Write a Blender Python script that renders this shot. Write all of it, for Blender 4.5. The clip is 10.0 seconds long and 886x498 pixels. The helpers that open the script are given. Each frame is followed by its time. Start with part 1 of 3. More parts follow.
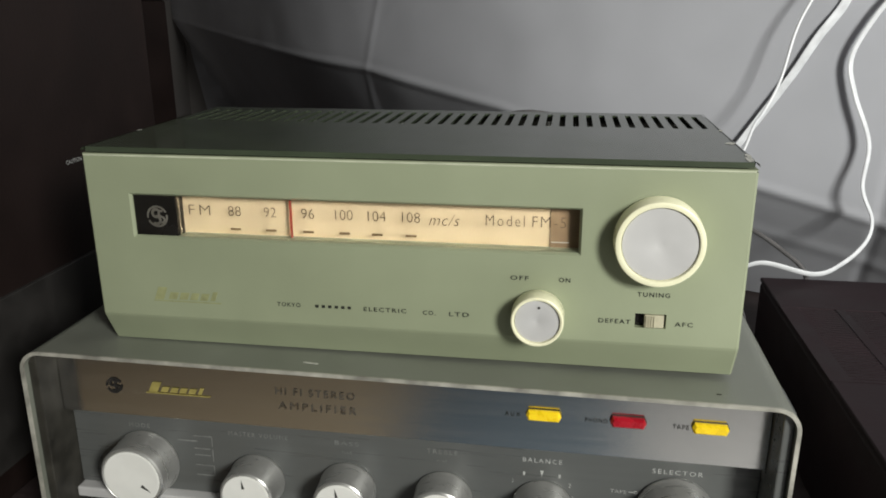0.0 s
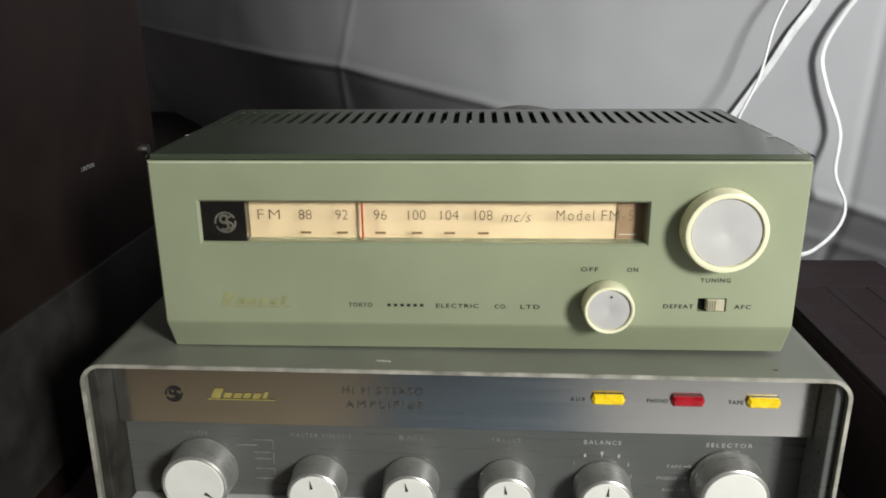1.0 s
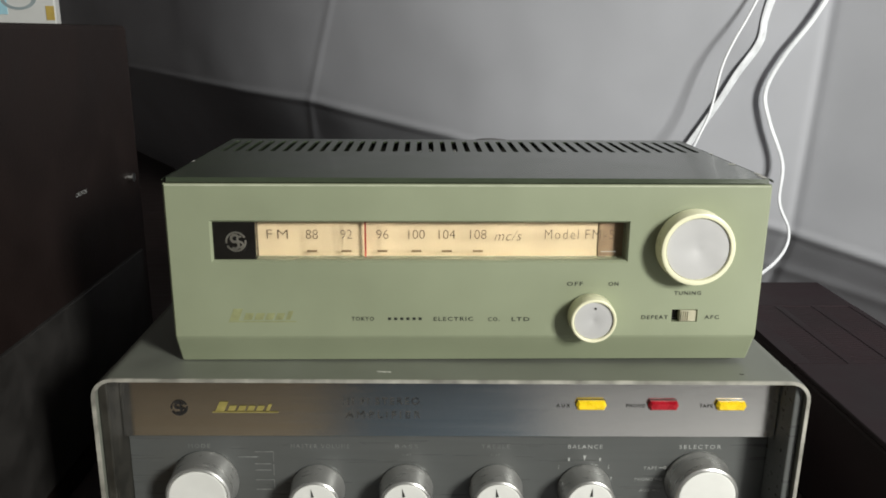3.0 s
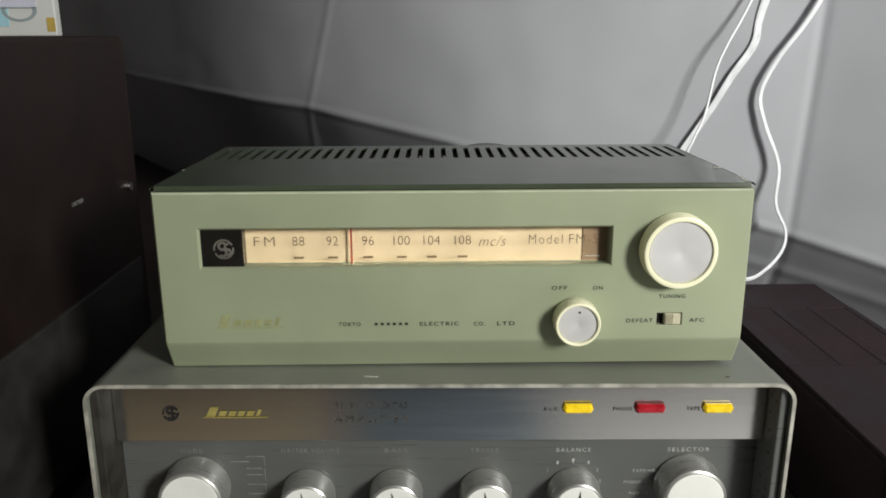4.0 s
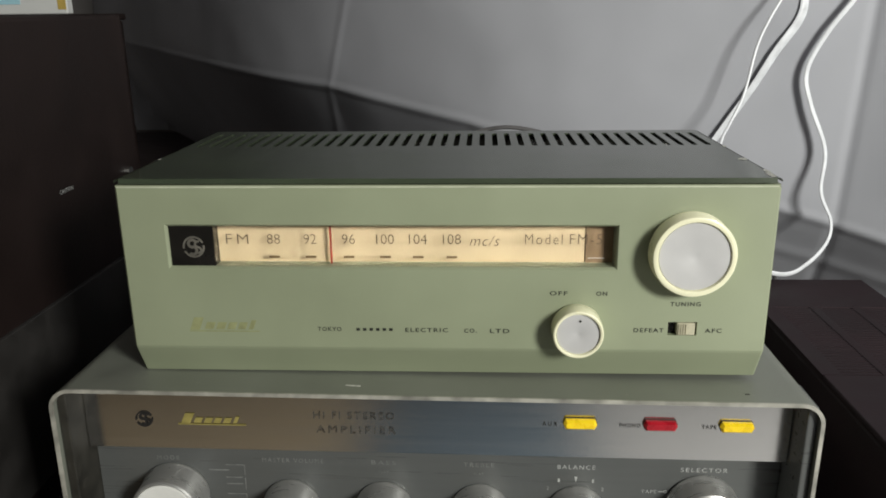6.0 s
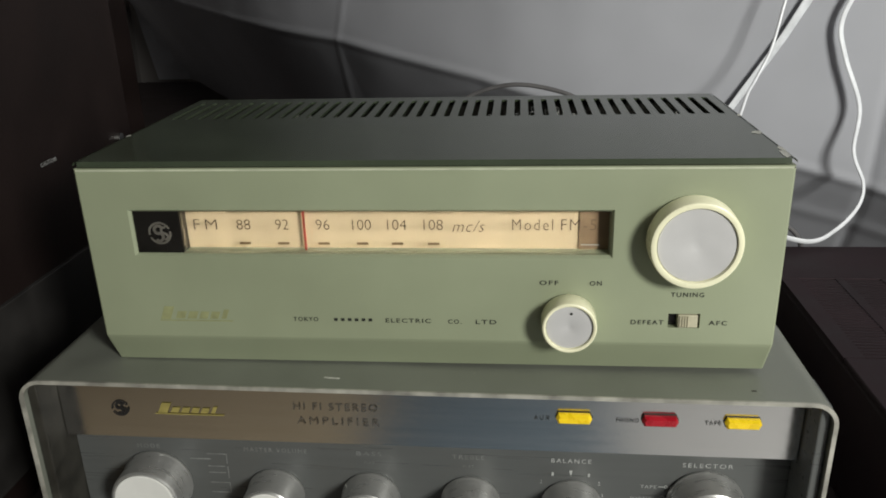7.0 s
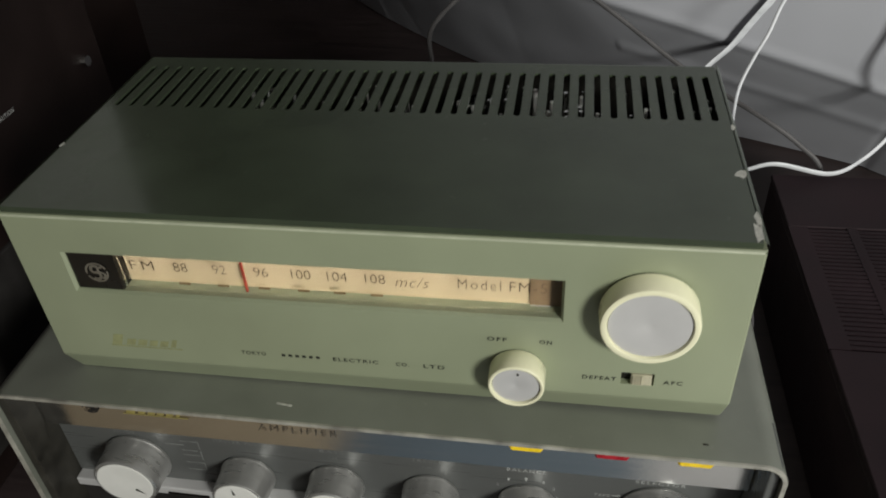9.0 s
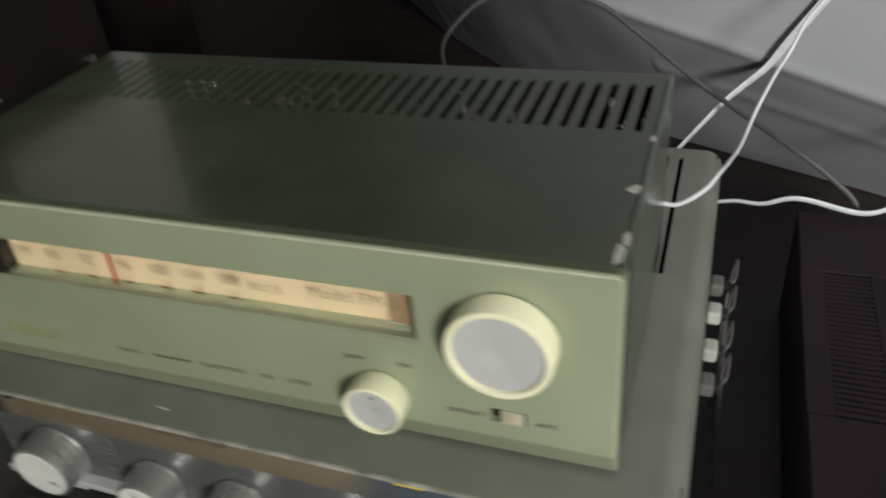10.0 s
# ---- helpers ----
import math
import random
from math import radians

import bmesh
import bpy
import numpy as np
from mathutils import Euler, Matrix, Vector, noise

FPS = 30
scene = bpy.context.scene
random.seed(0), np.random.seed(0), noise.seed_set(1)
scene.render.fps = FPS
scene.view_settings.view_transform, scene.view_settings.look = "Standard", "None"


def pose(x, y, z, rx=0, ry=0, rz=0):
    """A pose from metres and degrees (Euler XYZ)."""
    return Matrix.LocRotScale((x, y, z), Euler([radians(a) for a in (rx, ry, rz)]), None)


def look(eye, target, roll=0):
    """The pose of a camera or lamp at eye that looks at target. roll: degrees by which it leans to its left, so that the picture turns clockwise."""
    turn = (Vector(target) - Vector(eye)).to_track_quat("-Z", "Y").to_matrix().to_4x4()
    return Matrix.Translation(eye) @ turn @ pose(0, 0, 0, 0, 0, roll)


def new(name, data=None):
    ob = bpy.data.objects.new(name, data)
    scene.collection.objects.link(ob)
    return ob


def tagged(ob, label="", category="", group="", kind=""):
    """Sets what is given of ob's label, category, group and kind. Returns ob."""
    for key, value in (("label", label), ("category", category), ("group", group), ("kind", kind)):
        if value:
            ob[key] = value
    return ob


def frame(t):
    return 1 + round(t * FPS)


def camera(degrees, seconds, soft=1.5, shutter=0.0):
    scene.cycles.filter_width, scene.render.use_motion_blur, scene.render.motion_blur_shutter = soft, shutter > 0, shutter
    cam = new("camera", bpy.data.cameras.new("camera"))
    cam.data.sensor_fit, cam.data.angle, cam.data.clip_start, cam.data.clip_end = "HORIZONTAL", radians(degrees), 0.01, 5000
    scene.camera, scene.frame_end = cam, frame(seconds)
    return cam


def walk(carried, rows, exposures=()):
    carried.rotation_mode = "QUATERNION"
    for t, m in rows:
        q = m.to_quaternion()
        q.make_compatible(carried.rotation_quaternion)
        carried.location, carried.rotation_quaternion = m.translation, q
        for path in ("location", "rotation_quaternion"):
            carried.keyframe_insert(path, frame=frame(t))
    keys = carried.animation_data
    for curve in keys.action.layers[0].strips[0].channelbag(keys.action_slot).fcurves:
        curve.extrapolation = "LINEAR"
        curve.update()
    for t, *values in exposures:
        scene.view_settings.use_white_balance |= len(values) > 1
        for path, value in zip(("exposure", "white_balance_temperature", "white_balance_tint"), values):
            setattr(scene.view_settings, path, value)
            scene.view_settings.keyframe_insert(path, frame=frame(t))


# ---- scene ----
cam = camera(58.5, 10.0, 1.8, 0.4)
PATH = [
    (0, (0.086, -0.393, 0.183), (-0.215, 1.492, -0.413), -0.3),
    (0.5, (0.076, -0.400, 0.192), (-0.215, 1.466, -0.465), -0.7),
    (0.7, (0.041, -0.414, 0.184), (-0.187, 1.479, -0.417), -0.2),
    (1, (0.003, -0.414, 0.190), (-0.088, 1.485, -0.425), -0.5),
    (1.2, (-0.015, -0.426, 0.189), (-0.055, 1.484, -0.395), -0.7),
    (1.5, (-0.024, -0.435, 0.191), (-0.001, 1.473, -0.403), -0.1),
    (2, (-0.034, -0.448, 0.183), (0.028, 1.477, -0.357), 0.8),
    (3.5, (-0.021, -0.453, 0.192), (0.02, 1.477, -0.332), 0.1),
    (4, (-0.012, -0.456, 0.192), (0.011, 1.475, -0.326), -0.3),
    (4.5, (0.000, -0.444, 0.188), (-0.022, 1.484, -0.342), -0.4),
    (5, (0.013, -0.429, 0.196), (-0.054, 1.493, -0.349), -0.5),
    (5.5, (0.016, -0.423, 0.193), (-0.059, 1.5, -0.353), -0.5),
    (7, (0.048, -0.371, 0.205), (-0.14, 1.488, -0.508), -1.8),
    (7.5, (0.06, -0.355, 0.214), (-0.154, 1.487, -0.534), -2.1),
    (8, (0.071, -0.338, 0.226), (-0.183, 1.468, -0.595), -2.3),
    (8.3, (0.077, -0.318, 0.259), (-0.195, 1.384, -0.757), -3.1),
    (8.5, (0.081, -0.302, 0.282), (-0.203, 1.340, -0.823), -3.4),
    (8.6, (0.082, -0.291, 0.296), (-0.208, 1.296, -0.887), -3.9),
    (9, (0.092, -0.276, 0.312), (-0.202, 1.287, -0.901), -3.5),
    (9.3, (0.106, -0.269, 0.346), (-0.23, 1.251, -0.91), -5.0),
    (9.5, (0.124, -0.272, 0.349), (-0.243, 1.253, -0.890), -5.1),
    (9.6, (0.128, -0.262, 0.341), (-0.245, 1.245, -0.921), -4.8),
    (9.8, (0.157, -0.25, 0.315), (-0.364, 1.264, -0.884), -6.5),
    (10, (0.202, -0.226, 0.274), (-0.418, 1.307, -0.851), -6.0),
]
walk(cam, [(t, look(eye, target, roll)) for t, eye, target, roll in PATH],
     [(0, 0.0), (1, 0.14), (1.5, 0.18), (2, 0.17), (3.5, 0.1), (4.5, 0.05), (5.5, 0.0), (7, -0.15), (8, -0.22), (8.5, -0.3), (9, -0.42), (10, -0.35)])

# ---- world and light ----
world = bpy.data.worlds.new("room_world")
scene.world = world
world.use_nodes = True
world.node_tree.nodes["Background"].inputs[0].default_value = (0.55, 0.6, 0.7, 1)
world.node_tree.nodes["Background"].inputs[1].default_value = 0.02
scene.view_settings.exposure = 0.0

WIN = (0.90, 1.42, 0.44, 0.96)          # window opening in the wall behind the camera: x0, x1, z0, z1
ROOM = (-1.12, 1.80, -1.45, 2.02, -0.64, 1.6)  # x0, x1, y0, y1, floor, ceiling


def area_lamp(name, power, colour, sx, sy, m):
    d = bpy.data.lights.new(name, "AREA")
    d.shape, d.size, d.size_y, d.energy, d.color = "RECTANGLE", sx, sy, power, colour
    ob = new(name, d)
    ob.matrix_world = m
    return ob


wx, wz = (WIN[0] + WIN[1]) / 2, (WIN[2] + WIN[3]) / 2
area_lamp("window_daylight", 53, (0.975, 0.975, 0.905), WIN[1] - WIN[0] - 0.1, WIN[3] - WIN[2] - 0.1,
          look((wx, ROOM[2] - 0.01, wz), (wx, 0, wz)))


# ---- materials ----
def material(name, colour, rough=0.5, metal=0.0, vary=0.12, scale=40.0, bump=0.0, bump_scale=400.0, speck=0.0,
             speck_colour=(0.5, 0.5, 0.48), coat=0.0, emit=0.0, rough_vary=0.1, stretch=(1, 1, 1), spec=0.5):
    m = bpy.data.materials.new(name)
    m.use_nodes = True
    nt = m.node_tree
    n, l = nt.nodes, nt.links
    b = n["Principled BSDF"]
    tc = n.new("ShaderNodeTexCoord")
    mp = n.new("ShaderNodeMapping")
    mp.inputs["Scale"].default_value = stretch
    l.new(tc.outputs["Object"], mp.inputs[0])
    n1 = n.new("ShaderNodeTexNoise")
    n1.inputs["Scale"].default_value, n1.inputs["Detail"].default_value = scale, 5
    n2 = n.new("ShaderNodeTexNoise")
    n2.inputs["Scale"].default_value, n2.inputs["Detail"].default_value = bump_scale, 3
    l.new(mp.outputs[0], n1.inputs[0])
    l.new(mp.outputs[0], n2.inputs[0])
    ramp = n.new("ShaderNodeMapRange")
    ramp.inputs[1].default_value, ramp.inputs[2].default_value = 0.3, 0.7
    ramp.inputs[3].default_value, ramp.inputs[4].default_value = 1 - vary, 1 + vary
    l.new(n1.outputs[0], ramp.inputs[0])
    mul = n.new("ShaderNodeVectorMath")
    mul.operation = "SCALE"
    mul.inputs[0].default_value = colour
    l.new(ramp.outputs[0], mul.inputs["Scale"])
    out = mul.outputs[0]
    if speck:
        n3 = n.new("ShaderNodeTexNoise")
        n3.inputs["Scale"].default_value, n3.inputs["Detail"].default_value = 130, 4
        l.new(tc.outputs["Object"], n3.inputs[0])
        mr = n.new("ShaderNodeMapRange")
        mr.inputs[1].default_value, mr.inputs[2].default_value = 0.70, 0.76
        mr.inputs[3].default_value, mr.inputs[4].default_value = 0, speck
        l.new(n3.outputs[0], mr.inputs[0])
        mix = n.new("ShaderNodeMix")
        mix.data_type = "RGBA"
        l.new(mr.outputs[0], mix.inputs[0])
        l.new(out, mix.inputs[6])
        mix.inputs[7].default_value = (*speck_colour, 1)
        out = mix.outputs[2]
    l.new(out, b.inputs["Base Color"])
    rr = n.new("ShaderNodeMapRange")
    rr.inputs[1].default_value, rr.inputs[2].default_value = 0.3, 0.7
    rr.inputs[3].default_value, rr.inputs[4].default_value = max(0.02, rough - rough_vary), min(1, rough + rough_vary)
    l.new(n1.outputs[0], rr.inputs[0])
    l.new(rr.outputs[0], b.inputs["Roughness"])
    b.inputs["Metallic"].default_value = metal
    b.inputs["Coat Weight"].default_value = coat
    b.inputs["Specular IOR Level"].default_value = spec
    if bump:
        bp = n.new("ShaderNodeBump")
        bp.inputs["Strength"].default_value, bp.inputs["Distance"].default_value = bump, 0.0006
        l.new(n2.outputs[0], bp.inputs["Height"])
        l.new(bp.outputs[0], b.inputs["Normal"])
    if emit:
        b.inputs["Emission Color"].default_value = (*colour, 1)
        b.inputs["Emission Strength"].default_value = emit
    return m


GREEN = material("sage_green_enamel", (0.310, 0.346, 0.230), 0.44, spec=0.9, vary=0.12, scale=9, bump=0.06, bump_scale=500, rough_vary=0.07)
# lighter green for the painted highlight on the panel's top edge
GREEN_EDGE = material("highlight_green_edge", (0.50, 0.53, 0.40), 0.4, vary=0.15, scale=90)
COVER = material("dark_grey_green_enamel", (0.052, 0.066, 0.043), 0.17, spec=0.68, coat=0.12, rough_vary=0.05, vary=0.16, scale=18, bump=0.05, bump_scale=900, speck=0.12, speck_colour=(0.2, 0.2, 0.18))
CASE = material("grey_enamel", (0.20, 0.212, 0.18), 0.42, spec=0.8, vary=0.12, scale=22, bump=0.10, bump_scale=700, speck=0.25, speck_colour=(0.34, 0.33, 0.29))
EDGE = material("bare_metal_edge", (0.42, 0.41, 0.365), 0.42, metal=0.25, vary=0.4, scale=85, bump=0.25, bump_scale=300)
ALU = material("brushed_aluminium", (0.74, 0.73, 0.72), 0.17, metal=1.0, vary=0.05, scale=8, bump=0.05, bump_scale=120, stretch=(1, 30, 30), rough_vary=0.05)
PANEL = material("dark_grey_panel_paint", (0.115, 0.12, 0.118), 0.34, metal=0.1, vary=0.04, scale=12, bump=0.012, bump_scale=150, stretch=(1, 20, 20))
KNOB_SIDE = material("turned_aluminium", (0.54, 0.54, 0.53), 0.33, metal=0.75, vary=0.05, scale=60, bump=0.05, bump_scale=160, stretch=(1, 6, 1))
KNOB_FACE = material("white_knob_face", (0.86, 0.86, 0.83), 0.45, vary=0.04, scale=60)
CREAM = material("cream_plastic", (0.95, 0.93, 0.67), 0.32, vary=0.05, scale=60, coat=0.2)
BEIGE = material("aged_beige_plastic", (0.52, 0.49, 0.36), 0.45, vary=0.12, scale=200)
DISC = material("spun_aluminium", (0.60, 0.595, 0.60), 0.42, metal=0.12, vary=0.04, scale=50, bump=0.06, bump_scale=300)
DIAL = material("cream_dial_card", (0.66, 0.52, 0.325), 0.6, vary=0.10, scale=30)
DIAL_END = material("brown_dial_end", (0.27, 0.18, 0.10), 0.5, vary=0.15, scale=80)
BLACK = material("black_gloss", (0.012, 0.011, 0.010), 0.2, vary=0.2)
BLACK_MATT = material("matt_black", (0.018, 0.016, 0.015), 0.7, vary=0.3)
INK = material("dark_ink", (0.016, 0.017, 0.014), 0.6, vary=0.2, scale=300)
INK_BROWN = material("brown_ink", (0.07, 0.045, 0.022), 0.6, vary=0.25, scale=300)
INK_MARK = material("pale_brown_ink", (0.17, 0.11, 0.05), 0.6, vary=0.2, scale=300)
INK_WHITE = material("white_ink", (0.46, 0.47, 0.46), 0.6, vary=0.2, scale=300)
PLUG_PALE = material("pale_plug_plastic", (0.50, 0.50, 0.47), 0.45, vary=0.15, scale=90)
# plug colour darkened to hold the shade beside the amplifier
PLUG = material("shaded_plug_plastic", (0.14, 0.135, 0.13), 0.45, vary=0.15, scale=90)
INK_STRIP = material("engraved_strip_ink", (0.46, 0.44, 0.42), 0.30, metal=1.0, vary=0.15, scale=300)
INK_FAINT = material("faint_white_ink", (0.22, 0.225, 0.22), 0.6, vary=0.3, scale=300)
GOLD = material("gold_print", (0.33, 0.275, 0.085), 0.4, vary=0.15, scale=200)
GOLD_PALE = material("faded_gold_print", (0.30, 0.315, 0.16), 0.45, vary=0.2, scale=200)
RED = material("red_pointer", (0.32, 0.045, 0.025), 0.4, vary=0.1)
JEWEL_Y = material("yellow_plastic", (0.95, 0.66, 0.015), 0.30, vary=0.15, scale=150, coat=0.15, emit=0.10)
JEWEL_R = material("red_plastic", (0.42, 0.008, 0.02), 0.30, vary=0.2, scale=150, coat=0.15)
CHROME = material("chrome", (0.8, 0.8, 0.78), 0.15, metal=1.0, vary=0.1)
SILVER = material("dull_silver", (0.45, 0.43, 0.38), 0.35, metal=0.8, vary=0.25, scale=120)
CHASSIS = material("dark_chassis", (0.05, 0.047, 0.04), 0.5, metal=0.4, vary=0.4, scale=60)
CHIP = material("bare_chip", (0.55, 0.55, 0.50), 0.5, vary=0.25, scale=300, bump=0.3)
SHEET = material("silver_grey_sheet", (0.44, 0.447, 0.487), 0.68, spec=0.3, vary=0.07, scale=6, bump=0.10, bump_scale=60, rough_vary=0.08)
BROWN_BOX = material("dark_brown_lacquer", (0.0225, 0.0130, 0.0160), 0.58, spec=0.2, vary=0.3, scale=15, bump=0.15, bump_scale=350, speck=0.15, speck_colour=(0.06, 0.05, 0.045))
CABINET = material("black_brown_vinyl", (0.0122, 0.0068, 0.0060), 0.55, spec=0.3, vary=0.3, scale=12, bump=0.25, bump_scale=260)
SHELF = material("dark_wood_shelf", (0.040, 0.028, 0.028), 0.5, vary=0.35, scale=10, bump=0.15, bump_scale=80, stretch=(1, 12, 12))
WIRE_W = material("white_cable_vinyl", (0.84, 0.86, 0.90), 0.4, vary=0.08, scale=80)
WIRE_T = material("clear_grey_ribbon_cable", (0.78, 0.80, 0.84), 0.35, vary=0.15, scale=80)
WIRE_G = material("grey_cable_vinyl", (0.10, 0.096, 0.098), 0.45, vary=0.15, scale=80)
CARD_W = material("printed_white_card", (0.66, 0.67, 0.66), 0.5, vary=0.05, scale=20)
CARD_B = material("printed_pale_blue", (0.36, 0.62, 0.72), 0.5, vary=0.12, scale=30)
CARD_L = material("printed_pale_lilac", (0.66, 0.66, 0.80), 0.5, vary=0.06, scale=30)
CARD_G = material("printed_grey", (0.30, 0.36, 0.38), 0.5, vary=0.1, scale=30)
CARD_Y = material("printed_ochre", (0.50, 0.36, 0.09), 0.5, vary=0.2, scale=90)
WALL = material("plain_wall_paint", (0.22, 0.205, 0.20), 0.8, vary=0.08, scale=3, bump=0.1, bump_scale=90)
FLOOR = material("blue_grey_carpet", (0.19, 0.25, 0.31), 0.7, vary=0.12, scale=5)
RUG = material("pale_unseen_rug", (0.66, 0.66, 0.67), 0.8, vary=0.12, scale=9, bump=0.3, bump_scale=120)
WOODFLOOR = material("brown_floor", (0.62, 0.51, 0.36), 0.6, vary=0.2, scale=7, stretch=(8, 1, 1))
GLASS = bpy.data.materials.new("clear_glass")
GLASS.use_nodes = True
gb = GLASS.node_tree.nodes["Principled BSDF"]
gb.inputs["Transmission Weight"].default_value, gb.inputs["Roughness"].default_value, gb.inputs["IOR"].default_value = 1.0, 0.02, 1.15


# ---- building helpers ----
def mesh_of(bm, name, mat, smooth=False):
    me = bpy.data.meshes.new(name)
    bm.normal_update()
    bm.to_mesh(me)
    bm.free()
    me.materials.append(mat)
    if smooth:
        for p in me.polygons:
            p.use_smooth = True
        me.set_sharp_from_angle(angle=radians(35))
    return me


def part(name, bm, mat, parent=None, label="", smooth=False):
    ob = new(name, mesh_of(bm, name, mat, smooth))
    if parent:
        ob.parent = parent
    return tagged(ob, label)


def thing(name, label, category, at=(0, 0, 0), group=""):
    ob = new(name)
    ob.empty_display_size = 0.02
    ob.location = at
    return tagged(ob, label, category, group)


def box(bm, x0, x1, y0, y1, z0, z1, bevel=0.0, seg=2):
    r = bmesh.ops.create_cube(bm, size=1, matrix=Matrix.Translation(((x0 + x1) / 2, (y0 + y1) / 2, (z0 + z1) / 2)) @ Matrix.Diagonal((x1 - x0, y1 - y0, z1 - z0, 1)))
    if bevel:
        es = list({e for v in r["verts"] for e in v.link_edges})
        bmesh.ops.bevel(bm, geom=es, offset=bevel, segments=seg, affect="EDGES", profile=0.5)
    return bm


def boxed(*a, **k):
    return box(bmesh.new(), *a, **k)


def lathe(profile, x, y, z, n=64):
    """A body turned about an axis along -y through (x, z): profile of (radius, depth towards the viewer)."""
    bm = bmesh.new()
    rings = []
    for r, d in profile:
        if r < 1e-6:
            rings.append([bm.verts.new((x, y - d, z))])
        else:
            rings.append([bm.verts.new((x + r * math.cos(2 * math.pi * i / n), y - d, z + r * math.sin(2 * math.pi * i / n))) for i in range(n)])
    for a, b in zip(rings, rings[1:]):
        for i in range(n):
            j = (i + 1) % n
            if len(a) == 1:
                bm.faces.new((a[0], b[j], b[i]))
            elif len(b) == 1:
                bm.faces.new((a[i], a[j], b[0]))
            else:
                bm.faces.new((a[i], a[j], b[j], b[i]))
    bmesh.ops.recalc_face_normals(bm, faces=bm.faces)
    return bm


def upright_can(r, h, x, y, z, n=24):
    bm = bmesh.new()
    bmesh.ops.create_cone(bm, cap_ends=True, segments=n, radius1=r, radius2=r, depth=h, matrix=Matrix.Translation((x, y, z + h / 2)))
    bmesh.ops.bevel(bm, geom=[e for e in bm.edges if abs(e.verts[0].co.z - e.verts[1].co.z) < 1e-6], offset=r * 0.15, segments=2, affect="EDGES")
    return bm


def smooth_path(pts, steps=10):
    p = [Vector(q) for q in pts]
    p = [2 * p[0] - p[1]] + p + [2 * p[-1] - p[-2]]
    out = []
    for i in range(1, len(p) - 2):
        for s in range(steps):
            t = s / steps
            a, b, c, d = p[i - 1:i + 3]
            out.append(0.5 * (2 * b + (c - a) * t + (2 * a - 5 * b + 4 * c - d) * t * t + (3 * b - a - 3 * c + d) * t ** 3))
    return out + [p[-2]]


def cable(pts, ra, rb=None, n=10, steps=10, twist=0.0):
    """A swept cable with an elliptical section of half widths ra, rb."""
    rb = rb or ra
    path = smooth_path(pts, steps)
    bm = bmesh.new()
    up, rings = Vector((0, 1, 0)), []
    for i, q in enumerate(path):
        t = (path[min(i + 1, len(path) - 1)] - path[max(i - 1, 0)]).normalized()
        side = t.cross(up).normalized()
        up = side.cross(t).normalized()
        a = twist * i / len(path)
        s2, u2 = side * math.cos(a) + up * math.sin(a), up * math.cos(a) - side * math.sin(a)
        rings.append([bm.verts.new(q + s2 * ra * math.cos(2 * math.pi * k / n) + u2 * rb * math.sin(2 * math.pi * k / n)) for k in range(n)])
    for a, b in zip(rings, rings[1:]):
        for k in range(n):
            bm.faces.new((a[k], a[(k + 1) % n], b[(k + 1) % n], b[k]))
    bm.faces.new(rings[0][::-1])
    bm.faces.new(rings[-1])
    bmesh.ops.recalc_face_normals(bm, faces=bm.faces)
    return bm


def lettering(body, x0, x1, z0, z1, y, mat, parent, slant=0.0, spacing=1.0, bold=0.0, name="lettering"):
    """Flat raised lettering that fills x0..x1, z0..z1 on a face that looks along -y."""
    cu = bpy.data.curves.new("text", "FONT")
    cu.body, cu.space_character, cu.offset, cu.resolution_u = body, spacing, bold, 3
    tmp = new("text", cu)
    dg = bpy.context.evaluated_depsgraph_get()
    me = bpy.data.meshes.new_from_object(tmp.evaluated_get(dg))
    bpy.data.objects.remove(tmp)
    xs, ys = [v.co.x for v in me.vertices], [v.co.y for v in me.vertices]
    ax, bx, ay, by = min(xs), max(xs), min(ys), max(ys)
    for v in me.vertices:
        w = (v.co.y - ay) / (by - ay)
        v.co = (x0 + (x1 - x0) * (v.co.x - ax) / (bx - ax) + slant * w * (z1 - z0), y, z0 + (z1 - z0) * w)
    me.materials.clear()
    me.materials.append(mat)
    me.name = name
    ob = new(name, me)
    ob.parent = parent
    return ob


def bars(rects, y, mat, parent, name, slant=0.0, depth=0.0003):
    """Thin raised bars (x0, x1, z0, z1) in one mesh, on a face that looks along -y."""
    bm = bmesh.new()
    for x0, x1, z0, z1 in rects:
        s = slant * (z1 - z0)
        f = [bm.verts.new((x0, y - depth, z0)), bm.verts.new((x1, y - depth, z0)), bm.verts.new((x1 + s, y - depth, z1)), bm.verts.new((x0 + s, y - depth, z1))]
        g = [bm.verts.new(v.co + Vector((0, depth, 0))) for v in f]
        bm.faces.new(f)
        for i in range(4):
            bm.faces.new((f[i], g[i], g[(i + 1) % 4], f[(i + 1) % 4]))
    bmesh.ops.recalc_face_normals(bm, faces=bm.faces)
    return part(name, bm, mat, parent)


